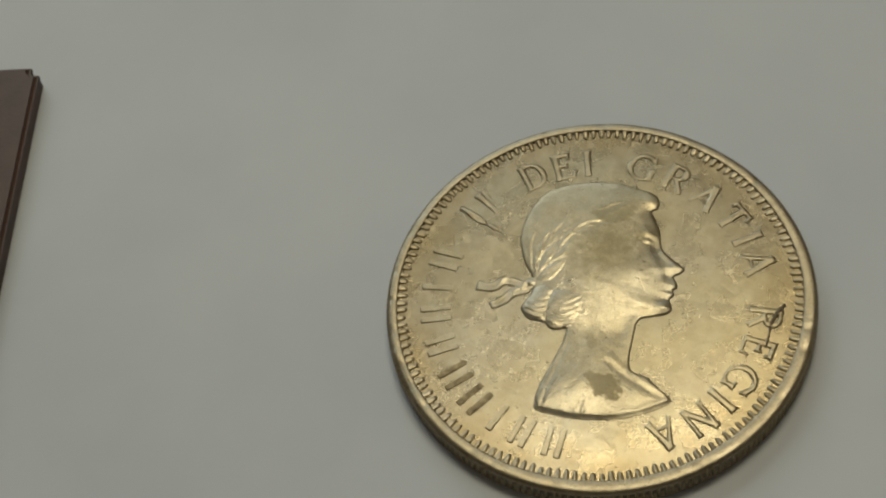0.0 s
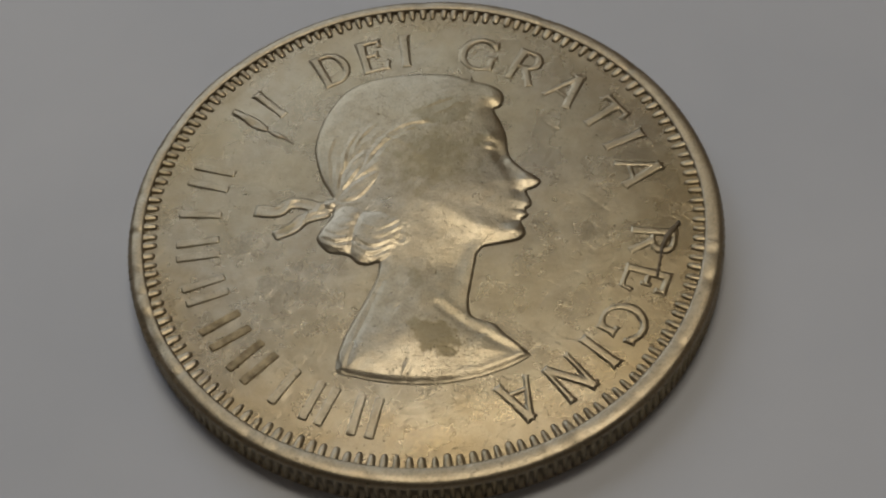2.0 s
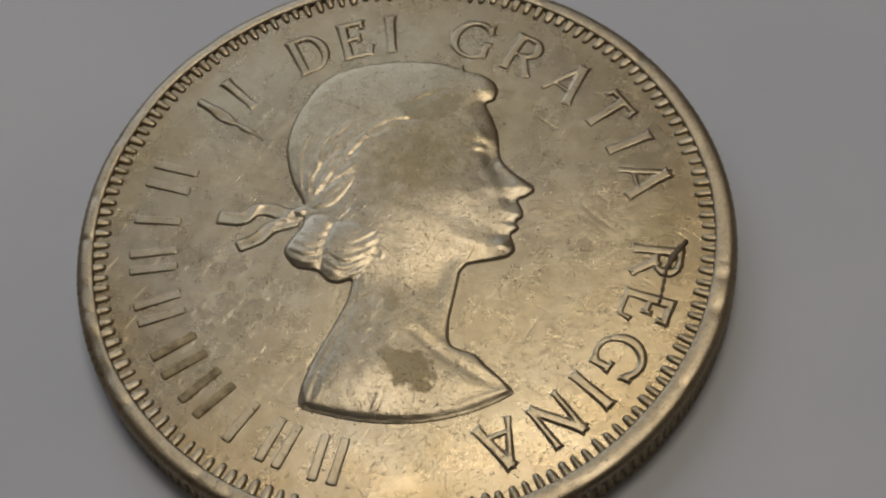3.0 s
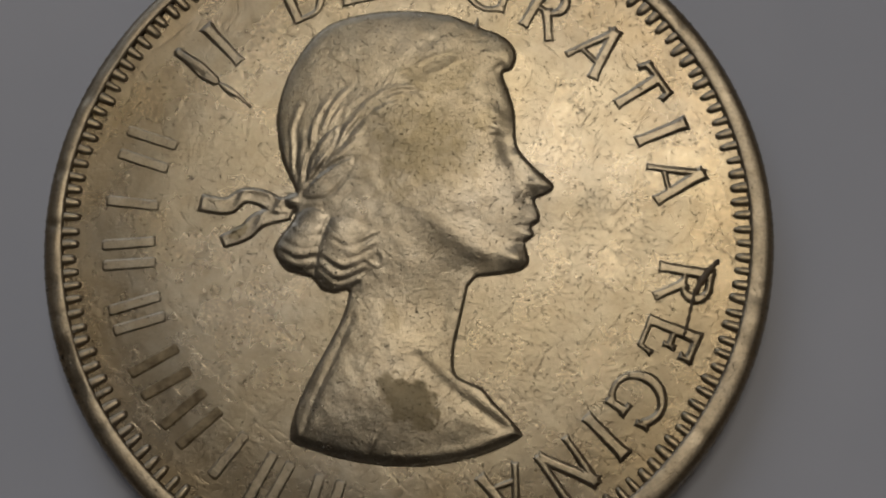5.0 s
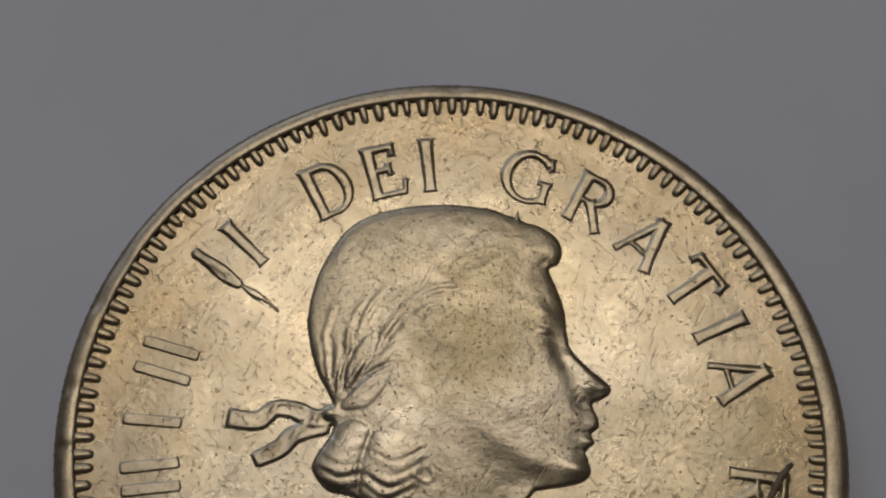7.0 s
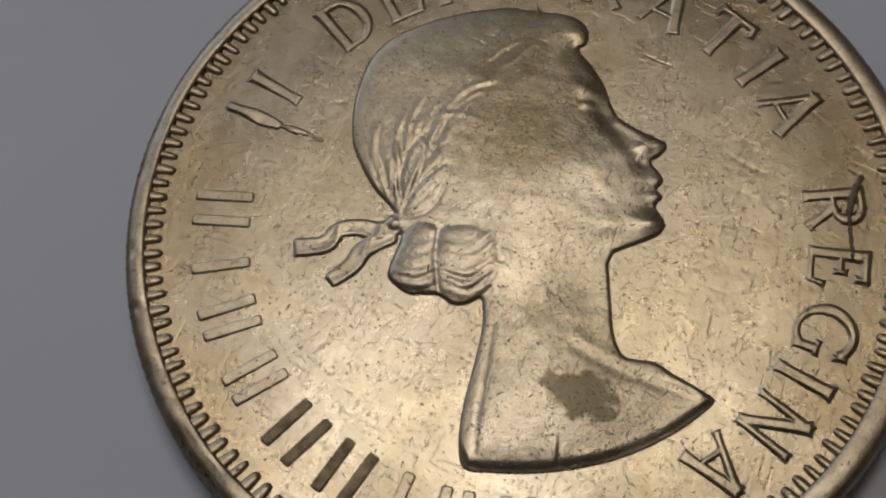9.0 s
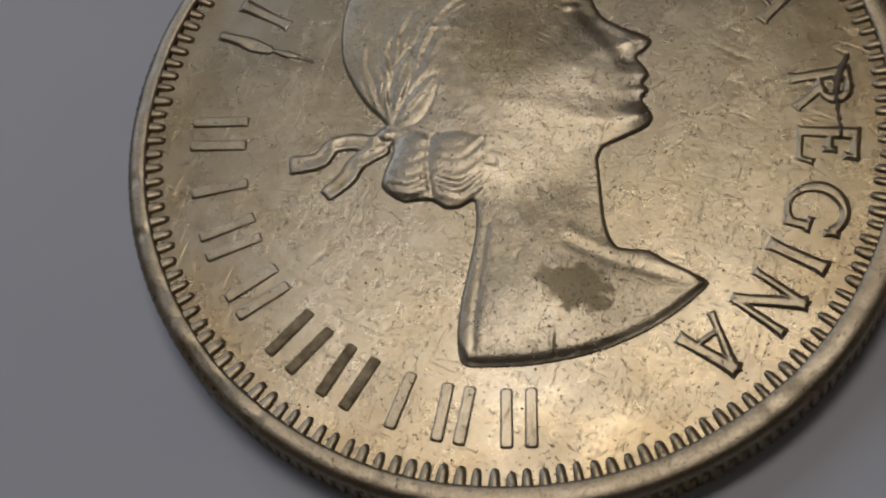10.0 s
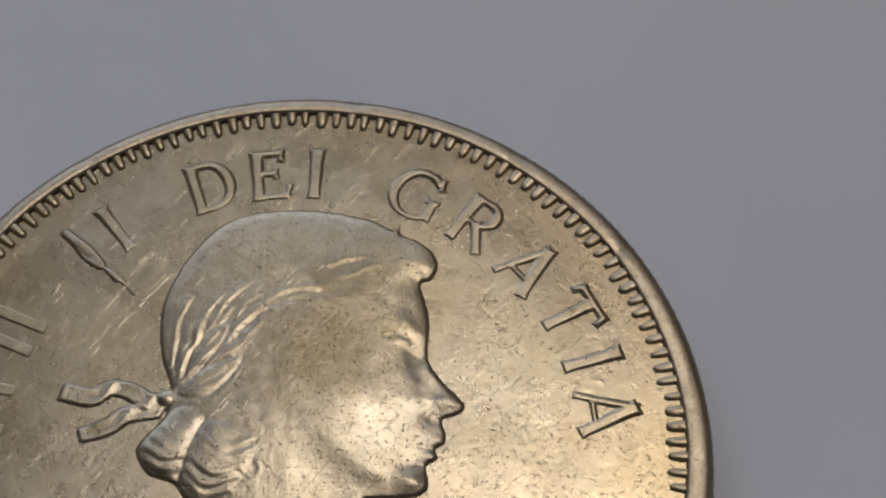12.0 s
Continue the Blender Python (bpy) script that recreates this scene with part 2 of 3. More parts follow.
def distance_to_line(X, Y, line, closed=False):
    best = np.full(X.shape, 1e9)
    q = np.roll(line, -1, axis=0) if closed else line[1:]
    for (x0, y0), (x1, y1) in zip(line, q):
        dx, dy = x1 - x0, y1 - y0
        u = np.clip(((X - x0) * dx + (Y - y0) * dy) / (dx * dx + dy * dy + 1e-12), 0, 1)
        best = np.minimum(best, np.hypot(X - x0 - u * dx, Y - y0 - u * dy))
    return best


def inside(X, Y, line):
    res = np.zeros(X.shape, bool)
    for (x0, y0), (x1, y1) in zip(line, np.roll(line, -1, axis=0)):
        hit = ((y0 > Y) != (y1 > Y)) & (X < (x1 - x0) * (Y - y0) / (y1 - y0 + 1e-15) + x0)
        res ^= hit
    return res


def hump(X, Y, x, y, rx, ry, turn=0.0):
    c, s = math.cos(radians(turn)), math.sin(radians(turn))
    u, v = (X - x) * c + (Y - y) * s, -(X - x) * s + (Y - y) * c
    return np.exp(-(u / rx) ** 2 - (v / ry) ** 2)


def ridge(X, Y, points, width):
    return np.exp(-(distance_to_line(X, Y, catmull(points, 5, False)) / width) ** 2)


def waves(X, Y, seed, scale):
    """A smooth random relief made of a few sine waves."""
    rng = np.random.RandomState(seed)
    total = np.zeros(X.shape)
    for _ in range(12):
        a, ph, k = rng.uniform(0, 2 * math.pi), rng.uniform(0, 6.28), rng.uniform(0.6, 1.6) * scale
        total += np.sin((X * math.cos(a) + Y * math.sin(a)) * k + ph)
    return total / 6


def relief_mesh(name, X, Y, h, keep, z0):
    """A mesh over the cells of the grid that are kept, z0 + h high, all in mm."""
    index = np.full(X.shape, -1)
    cell = keep[:-1, :-1] & keep[1:, :-1] & keep[:-1, 1:] & keep[1:, 1:]
    used = np.zeros(X.shape, bool)
    for dy in (0, 1):
        for dx in (0, 1):
            used[dy:dy + cell.shape[0], dx:dx + cell.shape[1]] |= cell
    index[used] = np.arange(used.sum())
    verts = np.stack([X[used], Y[used], z0 + h[used]], -1) * MM
    j, i = np.nonzero(cell)
    faces = np.stack([index[j, i], index[j, i + 1], index[j + 1, i + 1], index[j + 1, i]], -1)
    me = bpy.data.meshes.new(name)
    me.from_pydata(verts.tolist(), [], faces.tolist())
    me.update()
    me.shade_smooth()
    return me


# ---- the setting ----
def setting_box(name, x0, x1, y0, y1, z0, z1, material, label):
    bm = bmesh.new()
    box(bm, x0, x1, y0, y1, z0, z1)
    return tagged(part(name, bm, material), label, name.split("_")[0], "", "structure")


tagged(setting_box("tabletop", -1.5, 1.5, -1.5, 1.5, -0.03, TABLE * MM, tabletop_white, "plain matt white tabletop, faintly mottled"), category="tabletop")
# unseen walls, added to close the room; their beige bounces warm fill light
setting_box("wall_south", -1.6, 1.6, -1.6, -1.5, -0.03, 1.8, unseen_wall_beige, "unseen beige wall, added to close the room and bounce warm fill")
setting_box("wall_west", -1.6, -1.5, -1.5, 1.5, -0.03, 1.8, unseen_wall_beige, "unseen beige wall, added to close the room and bounce warm fill")
setting_box("wall_east", 1.5, 1.6, -1.5, 1.5, -0.03, 1.8, unseen_wall_beige, "unseen beige wall, added to close the room and bounce warm fill")
bm = bmesh.new()
box(bm, -1.6, -1.35, 1.5, 1.6, -0.03, 1.8)
box(bm, 0.15, 1.6, 1.5, 1.6, -0.03, 1.8)
box(bm, -1.35, 0.15, 1.5, 1.6, -0.03, 0.5)
box(bm, -1.35, 0.15, 1.5, 1.6, 1.66, 1.8)
tagged(part("wall_north", bm, unseen_wall_beige), "unseen beige wall with a window opening, added to close the room and bounce warm fill", "wall", "", "structure")
# added ceiling out of view, dull grey so the coin mirrors little fill
setting_box("ceiling", -1.6, 1.6, -1.6, 1.6, 1.8, 1.9, unseen_ceiling_grey, "unseen dull grey ceiling, added to close the room and keep the coin's reflections dim")


# ---- the coin ----
coin = tagged(new("coin"), "worn silver coin with golden toning lying on a white tabletop", "coin")


def dents(X, Y):
    """Gouges and nicks in the struck face, in mm."""
    h = np.zeros(X.shape)
    h -= 0.007 * ridge(X, Y, [(6.35, 1.18), (6.84, 0.57), (7.41, 0.02)], 0.05)
    h -= 0.004 * ridge(X, Y, [(-8.9, 6.3), (-7.4, 7.6), (-5.9, 8.9)], 0.05)
    rng = np.random.RandomState(11)
    for _ in range(260):
        r, a = 10.6 * math.sqrt(rng.uniform()), rng.uniform(0, 6.283)
        h -= rng.uniform(0.001, 0.007) * hump(X, Y, r * math.cos(a), r * math.sin(a), rng.uniform(0.04, 0.22), rng.uniform(0.03, 0.06), rng.uniform(0, 180))
    return h


def build_field():
    rings, segs = 150, 760
    r = np.linspace(0.0, 11.45, rings)
    a = np.arange(segs) * 2 * math.pi / segs
    Rr, Aa = np.meshgrid(r, a)
    X, Y = Rr * np.cos(Aa), Rr * np.sin(Aa)
    Z = FIELD - 0.03 * smooth_step(Rr, 8.0, 10.6) + 0.003 * waves(X, Y, 3, 0.7) + dents(X, Y)
    verts = np.stack([X, Y, Z], -1).reshape(-1, 3) * MM
    faces = []
    for s in range(segs):
        p, q = s * rings, (s + 1) % segs * rings
        faces += [(p + k, p + k + 1, q + k + 1, q + k) for k in range(rings - 1)]
    mesh_object("field", verts.tolist(), faces, field_silver, coin, True, "struck silver face with golden toning, nicks and a gouge")


def build_rim():
    rng = np.random.RandomState(4)
    nick = [(rng.uniform(0, 6.283), rng.uniform(0.01, 0.035), rng.uniform(0.01, 0.05)) for _ in range(34)]
    nick += [(radians(-158), 0.05, 0.09), (radians(-62), 0.04, 0.08), (radians(150), 0.06, 0.04), (radians(-152), 0.03, 0.07)]

    def wobble(a, k):
        d = 0.0
        for at, width, depth in nick:
            u = (a - at + math.pi) % (2 * math.pi) - math.pi
            d += depth * math.exp(-(u / width) ** 2)
        worn = 0.012 * math.sin(5 * a + 1.0) + 0.01 * math.sin(11 * a)
        off = (INNER[0] - CENTRE[0]) / MM * math.cos(a) + (INNER[1] - CENTRE[1]) / MM * math.sin(a)
        if k in (4, 5, 6, 7):
            return (-0.5 * d + worn * 0.5, -d * 0.6)
        if k in (1, 2, 3):
            return (worn + 0.2 * d + off, -0.3 * d)
        return (off if k == 0 else 0, 0)

    profile = [(11.30, 1.38), (11.33, 1.60), (11.37, 1.662), (11.44, 1.682), (11.66, 1.688), (11.80, 1.682), (11.92, 1.650), (12.00, 1.59), (12.05, 1.48)]
    verts, faces = lathe(profile, 720, wobble)
    placed = pose(*CENTRE, 0)
    mesh_object("rim", verts, faces, rim_silver, coin, True, "raised grey silver rim, worn smooth").matrix_basis = placed
    lower = [(12.05, 1.48), (11.98, 1.44), (11.98, 0.46), (12.06, 0.42), (12.04, 0.32), (11.94, TABLE), (11.3, TABLE), (0.01, TABLE)]
    verts, faces = lathe(lower, 360, lambda a, k: (0, 0))
    mesh_object("edge", verts, faces, edge_silver, coin, True, "dull brownish silver edge").matrix_basis = placed


def turned_copies(name, verts, faces, material, count, start, centre, ragged=0.0):
    me = bpy.data.meshes.new(name)
    me.from_pydata([(x * MM, y * MM, z * MM) for x, y, z in verts], [], faces)
    me.update()
    me.materials.append(material)
    me.shade_smooth()
    rng = random.Random(7)
    for k in range(count):
        ob = new(name, me)
        ob.parent = coin
        uneven = Matrix.Diagonal((1 + rng.uniform(-1, 1) * ragged * 0.006, 1 + rng.uniform(-1, 1) * ragged * 0.16, 1 - rng.uniform(0, 1) * ragged * 0.012, 1))
        ob.matrix_basis = pose(*centre, 0, 0, 0, start + 360.0 * k / count + rng.uniform(-0.16, 0.16)) @ uneven


def build_teeth():
    """One rounded tooth that runs inwards from the rim, then the whole ring of them."""
    half = 0.125
    sections = [(11.42, 1.2, 1.645), (11.26, 1.15, 1.640), (11.05, 1.05, 1.630), (10.93, 0.92, 1.618), (10.86, 0.70, 1.595), (10.825, 0.35, 1.55), (10.81, 0.05, 1.47)]
    verts, faces = [], []
    for r, w, z in sections:
        for u, dz in ((-1.42, -0.17), (-1.05, -0.045), (-0.7, -0.005), (0.7, -0.005), (1.05, -0.045), (1.42, -0.17)):
            verts.append((r, u * w * half, min(z, z + dz) if z > 1.5 else z + dz * 0.2))
    for i in range(len(sections) - 1):
        for k in range(5):
            p = i * 6 + k
            faces.append((p, p + 6, p + 7, p + 1))
    turned_copies("rim_tooth", verts, faces, letter_silver, 148, 0.8, INNER, 1.0)


def build_reeds():
    verts, faces = [], []
    for z, d in ((1.60, -0.12), (1.50, -0.02), (0.48, 0.0), (0.41, -0.03)):
        verts += [(11.94 + d * 0.7, -0.125, z), (12.06 + d, -0.07, z), (12.09 + d, 0.0, z), (12.06 + d, 0.07, z), (11.94 + d * 0.7, 0.125, z)]
    for i in range(3):
        for k in range(4):
            p = i * 5 + k
            faces.append((p, p + 1, p + 6, p + 5))
    turned_copies("edge_reed", verts, faces, edge_silver, 190, 0.3, CENTRE)


def stroke(X, Y, x0, y0, x1, y1, half, flare=0.32):
    """How deep each place lies inside a straight stroke, in mm; its ends spread like feet."""
    length = math.hypot(x1 - x0, y1 - y0)
    ux, uy = (x1 - x0) / length, (y1 - y0) / length
    u = (X - x0) * ux + (Y - y0) * uy
    v = np.abs((Y - y0) * ux - (X - x0) * uy)
    wide = half * (1 + flare * np.abs(2 * np.clip(u / length, 0, 1) - 1) ** 5)
    return np.minimum(wide - v, np.minimum(u, length - u))


def bowl(X, Y, cx, cy, rx, ry, start, end, thick, thin):
    """The same for part of an oval ring, thick at its sides and thin at top and bottom."""
    a = np.arctan2((Y - cy) / ry, (X - cx) / rx)
    r = np.hypot((X - cx) / rx, (Y - cy) / ry)
    half = thin + (thick - thin) * np.cos(a) ** 2
    g = half - np.abs(r - 1) * (rx * np.cos(a) ** 2 + ry * np.sin(a) ** 2)
    turn = (np.degrees(a) - start) % 360
    past = np.minimum(end - start - turn, turn + 1e-9) * math.pi / 180 * rx
    return np.minimum(g, np.where(turn > end - start, -0.2, past))


LETTER_STROKES = {
    "I": [(0, -0.9, 0, 0.9, 0.165)],
    "E": [(-0.38, -0.9, -0.38, 0.9, 0.155), (-0.45, 0.80, 0.44, 0.80, 0.085), (-0.4, 0.06, 0.20, 0.06, 0.075), (-0.45, -0.80, 0.52, -0.80, 0.09),
          (0.40, 0.88, 0.36, 0.50, 0.07), (0.18, 0.24, 0.18, -0.14, 0.06), (0.48, -0.86, 0.62, -0.40, 0.08)],
    "D": [(-0.46, -0.9, -0.46, 0.9, 0.155), (-0.55, 0.81, 0.06, 0.81, 0.085), (-0.55, -0.81, 0.06, -0.81, 0.085)],
    "R": [(-0.46, -0.9, -0.46, 0.9, 0.155), (-0.5, 0.82, 0.05, 0.82, 0.08), (-0.5, -0.02, 0.05, -0.02, 0.07), (-0.08, 0.04, 0.58, -0.9, 0.14)],
    "A": [(-0.62, -0.9, 0.02, 0.9, 0.095), (0.60, -0.9, -0.02, 0.9, 0.16), (-0.36, -0.36, 0.38, -0.36, 0.075)],
    "T": [(0, -0.9, 0, 0.85, 0.155), (-0.62, 0.79, 0.62, 0.79, 0.09), (-0.58, 0.88, -0.68, 0.48, 0.065), (0.58, 0.88, 0.68, 0.48, 0.065)],
    "N": [(-0.54, -0.9, -0.54, 0.9, 0.10), (0.54, -0.9, 0.54, 0.9, 0.10), (-0.58, 0.86, 0.54, -0.86, 0.15)],
    "G": [(0.58, -0.80, 0.58, -0.08, 0.13), (0.32, -0.10, 0.76, -0.10, 0.06), (0.60, 0.80, 0.66, 0.42, 0.055)],
}
LETTER_BOWLS = {"D": [(-0.02, 0, 0.62, 0.81, -90, 90, 0.16, 0.085)], "R": [(0.0, 0.40, 0.40, 0.42, -90, 90, 0.145, 0.075)], "G": [(0.03, 0, 0.76, 0.82, 42, 316, 0.16, 0.09)]}


def letter_mesh(text, seed, z0, rise):
    """A raised letter with flat top, steep sides and slightly worn edges, 1.8 mm high."""
    step = 0.028
    X, Y = np.meshgrid(np.arange(-0.95, 0.96, step), np.arange(-1.08, 1.09, step))
    wx, wy = X + 0.012 * waves(X, Y, seed, 4.0), Y + 0.012 * waves(X, Y, seed + 50, 4.0)
    g = np.full(X.shape, -1.0)
    for row in LETTER_STROKES[text]:
        g = np.maximum(g, stroke(wx, wy, *row))
    for row in LETTER_BOWLS.get(text, ()):
        g = np.maximum(g, bowl(wx, wy, *row))
    h = rise * smooth_step(g, -0.065, 0.065) * (1 + 0.12 * waves(X, Y, seed + 9, 2.2)) - 0.05 * smooth_step(-g, 0.055, 0.105)
    return relief_mesh("letter", X, Y, h, g > -0.11, z0)


def bar_mesh(width, height, z0, z1):
    """A raised bar with sloping, rounded sides."""
    verts, faces = [], []
    for grow, z in ((0.10, z0), (0.045, z1 - 0.07), (0.02, z1 - 0.015), (-0.02, z1)):
        w, h, c = width / 2 + grow, height / 2 + grow, 0.06
        verts += [(x * MM, y * MM, z * MM) for x, y in ((w - c, h), (-w + c, h), (-w, h - c), (-w, -h + c), (-w + c, -h), (w - c, -h), (w, -h + c), (w, h - c))]
    for k in range(3):
        faces += [(8 * k + i, 8 * k + (i + 1) % 8, 8 * k + 8 + (i + 1) % 8, 8 * k + 8 + i) for i in range(8)]
    faces.append(tuple(range(24, 32)))
    me = bpy.data.meshes.new("bar")
    me.from_pydata(verts, [], faces)
    me.update()
    return me


def put_legend():
    for k, (text, far, at) in enumerate(WORDS):
        me = letter_mesh(text, 100 + k, FIELD - 0.014, 0.045)
        me.materials.append(letter_silver)
        ob = new("letter", me)
        ob.parent = coin
        a = radians(at)
        ob.matrix_basis = pose(far * MM * math.cos(a), far * MM * math.sin(a), 0, 0, 0, at - 90)
    for at, offsets, dark in BARS:
        for off in offsets:
            me = bar_mesh(0.30, 1.72, FIELD - 0.06, FIELD + 0.038)
            me.materials.append(tarnish if dark else letter_silver)
            ob = new("bar", me)
            ob.parent = coin
            if dark:
                tagged(ob, "bar blackened by tarnish")
            a = radians(at)
            ob.matrix_basis = pose(9.2 * MM * math.cos(a), 9.2 * MM * math.sin(a), 0, 0, 0, at - 90) @ pose(off * MM, 0, 0)


def build_portrait():
    """The raised bust, one relief over the field."""
    step = 0.052
    X, Y = np.meshgrid(np.arange(-7.4, 5.1, step), np.arange(-8.0, 8.2, step))
    line = np.concatenate([catmull(FACE, 4, False), catmull(SHOULDERS, 4, False), catmull(HAIR, 4, False)])
    d = distance_to_line(X, Y, line, True) * np.where(inside(X, Y, line), 1, -1)
    e = np.maximum(d, 0)
    edge = 0.07 + 0.34 * smooth_step(-Y, 6.0, 6.9)
    h = 0.058 * smooth_step(e / edge, 0.0, 1.0) + 0.055 * (1 - np.exp(-e / 0.30)) + 0.16 * (1 - np.exp(-e / 2.2))
    # neck and shoulders lie lower than the head, below the line of the jaw
    jaw = np.interp(X, [-3.0, -1.6, -0.4, 0.6, 1.8, 2.6, 3.4, 4.0], [-1.5, -0.4, 0.6, 0.15, -0.65, -1.05, -1.35, -1.5])
    h -= 0.07 * smooth_step(jaw - Y, -0.75, 0.95) * smooth_step(X, -1.6, 2.2) * smooth_step(e, 0.0, 0.7)
    h += 0.045 * ridge(X, Y, [(-0.4, 1.0), (0.6, 0.55), (1.8, -0.3), (2.8, -0.85), (3.4, -0.95)], 0.42) * smooth_step(X, -0.6, 1.8)
    # face
    h += (0.12 * hump(X, Y, 0.6, 2.7, 3.0, 3.1) + 0.05 * hump(X, Y, 1.9, 1.7, 1.3, 1.1) - 0.07 * hump(X, Y, 0.4, -2.2, 1.6, 1.0) + 0.07 * hump(X, Y, -0.4, -5.4, 2.4, 1.5)) * smooth_step(e, 0.0, 0.8)
    h -= 0.028 * hump(X, Y, 2.95, 3.35, 0.28, 0.36, 20)
    h += 0.045 * hump(X, Y, 2.72, 3.55, 0.25, 0.12, -15)
    h += 0.04 * hump(X, Y, 2.85, 4.05, 0.5, 0.22, -35)
    h -= 0.024 * ridge(X, Y, [(3.12, 3.0), (3.3, 2.4), (3.62, 1.75)], 0.24)
    h += 0.045 * hump(X, Y, 4.0, 1.75, 0.2, 0.24)
    h += 0.045 * ridge(X, Y, [(3.5, 2.75), (3.95, 2.2), (4.4, 1.75)], 0.16)
    h -= 0.03 * hump(X, Y, 3.75, 1.2, 0.35, 0.16, -25)
    h += 0.03 * hump(X, Y, 4.0, 0.56, 0.18, 0.13)
    h += 0.028 * hump(X, Y, 3.87, 0.02, 0.2, 0.13)
    h -= 0.018 * hump(X, Y, 3.7, 0.29, 0.28, 0.07, -5)
    h -= 0.03 * hump(X, Y, 3.6, -0.25, 0.25, 0.1)
    h += 0.07 * hump(X, Y, 3.45, -0.75, 0.38, 0.3)
    # hair: waves that run to the knot at the nape, a front curl, a wreath
    kx, ky = -3.72, 1.25
    rad, ang = np.hypot(X - kx, Y - ky), np.arctan2(Y - ky, X - kx)
    back = smooth_step(rad, 0.3, 0.8) * (1 - smooth_step(rad, 0.9, 3.2)) * (0.75 + 0.45 * waves(X, Y, 14, 1.9)) * smooth_step(ang, 0.45, 0.7) * smooth_step(e, 0.03, 0.25)
    h += back * (0.016 * np.sin(ang * 15 + 1.6 * np.sin(rad * 2.2 + 1.2 * X) + 1.5 * waves(X, Y, 31, 1.6)) + 0.010 * np.sin(ang * 37 + rad * 1.3 + 2.0 * waves(X, Y, 32, 2.0)))
    crown = smooth_step(Y + 0.35 * X, 4.2, 5.4) * smooth_step(e, 0.03, 0.3)
    h += crown * (0.02 + 0.0025 * np.sin(X * 5.5 - Y * 3.4 + 1.5 * np.sin(X * 0.9) + 2.0 * waves(X, Y, 33, 1.5)))
    h += 0.03 * hump(X, Y, 3.12, 6.2, 0.30, 0.40, 20) - 0.022 * hump(X, Y, 2.80, 5.80, 0.26, 0.09, 50)
    for a, c, e2, lift in (((-2.35, 3.1), (-1.95, 3.75), (-1.45, 4.25), 0.022), ((-1.45, 4.25), (-1.0, 4.6), (-0.35, 4.8), 0.018), ((-1.5, 4.05), (-1.05, 4.25), (-0.75, 4.5), 0.012), ((-2.1, 3.3), (-1.75, 3.4), (-1.5, 3.75), 0.014),
                           ((-2.75, 3.3), (-2.65, 3.8), (-2.4, 4.2), 0.014), ((-2.2, 4.0), (-2.05, 4.4), (-1.7, 4.7), 0.011), ((0.2, 5.9), (0.7, 6.15), (1.2, 6.3), 0.016), ((0.5, 5.5), (1.0, 5.7), (1.4, 6.0), 0.011)):
        h += 0.68 * lift * ridge(X, Y, [a, c, e2], 0.075) - 0.3 * lift * ridge(X, Y, [(x + 0.1, y - 0.1) for x, y in (a, c, e2)], 0.07)
    h -= 0.007 * ridge(X, Y, [(-2.3, 2.95), (-1.5, 4.1), (-0.6, 4.65), (0.2, 4.95)], 0.10)
    h += 0.03 * hump(X, Y, -2.2, 2.75, 0.65, 0.2, 50)
    # two laurel leaves over the knot, with a rib and a cut outline
    for leaf, rib in (([(-3.5, 1.22), (-2.75, 1.2), (-2.15, 1.82), (-1.84, 2.58), (-2.55, 2.35), (-3.22, 1.8)], [(-3.4, 1.35), (-2.6, 1.75), (-1.9, 2.5)]),
                      ([(-3.35, 1.75), (-2.85, 2.35), (-2.45, 3.1), (-2.35, 3.75), (-2.95, 3.25), (-3.35, 2.5)], [(-3.3, 1.9), (-2.85, 2.8), (-2.4, 3.6)])):
        outline = catmull(leaf, 4)
        far = distance_to_line(X, Y, outline, True)
        within = inside(X, Y, outline)
        h += np.where(within, 0.03 * (1 - np.exp(-far / 0.16)), 0) - 0.016 * np.exp(-(far / 0.055) ** 2) - 0.008 * ridge(X, Y, rib, 0.06)
    # the sprig that curves towards the brow
    h += 0.018 * ridge(X, Y, [(-2.25, 3.45), (-1.5, 4.45), (-0.7, 5.0), (0.0, 5.08)], 0.085) - 0.012 * ridge(X, Y, [(-2.1, 3.4), (-1.38, 4.3), (-0.6, 4.86), (0.1, 4.95)], 0.09)
    h += 0.016 * ridge(X, Y, [(-1.55, 4.3), (-1.05, 4.15), (-0.6, 3.85)], 0.08)
    # two rolls of hair at the nape, wound in layers
    left_roll = [(-3.42, 0.83), (-3.86, 0.33), (-4.2, -0.22), (-4.32, -0.62), (-4.12, -1.0), (-3.86, -1.2), (-3.45, -1.38), (-3.1, -1.45), (-3.0, -1.0), (-2.96, -0.5), (-2.78, 0.1), (-2.62, 0.55), (-2.95, 0.85)]
    right_roll = [(-2.55, 0.49), (-2.86, -0.3), (-3.0, -0.9), (-3.02, -1.45), (-2.73, -1.86), (-2.26, -2.0), (-1.8, -1.9), (-1.4, -1.5), (-1.1, -0.8), (-1.05, -0.2), (-1.5, 0.3), (-2.0, 0.5)]
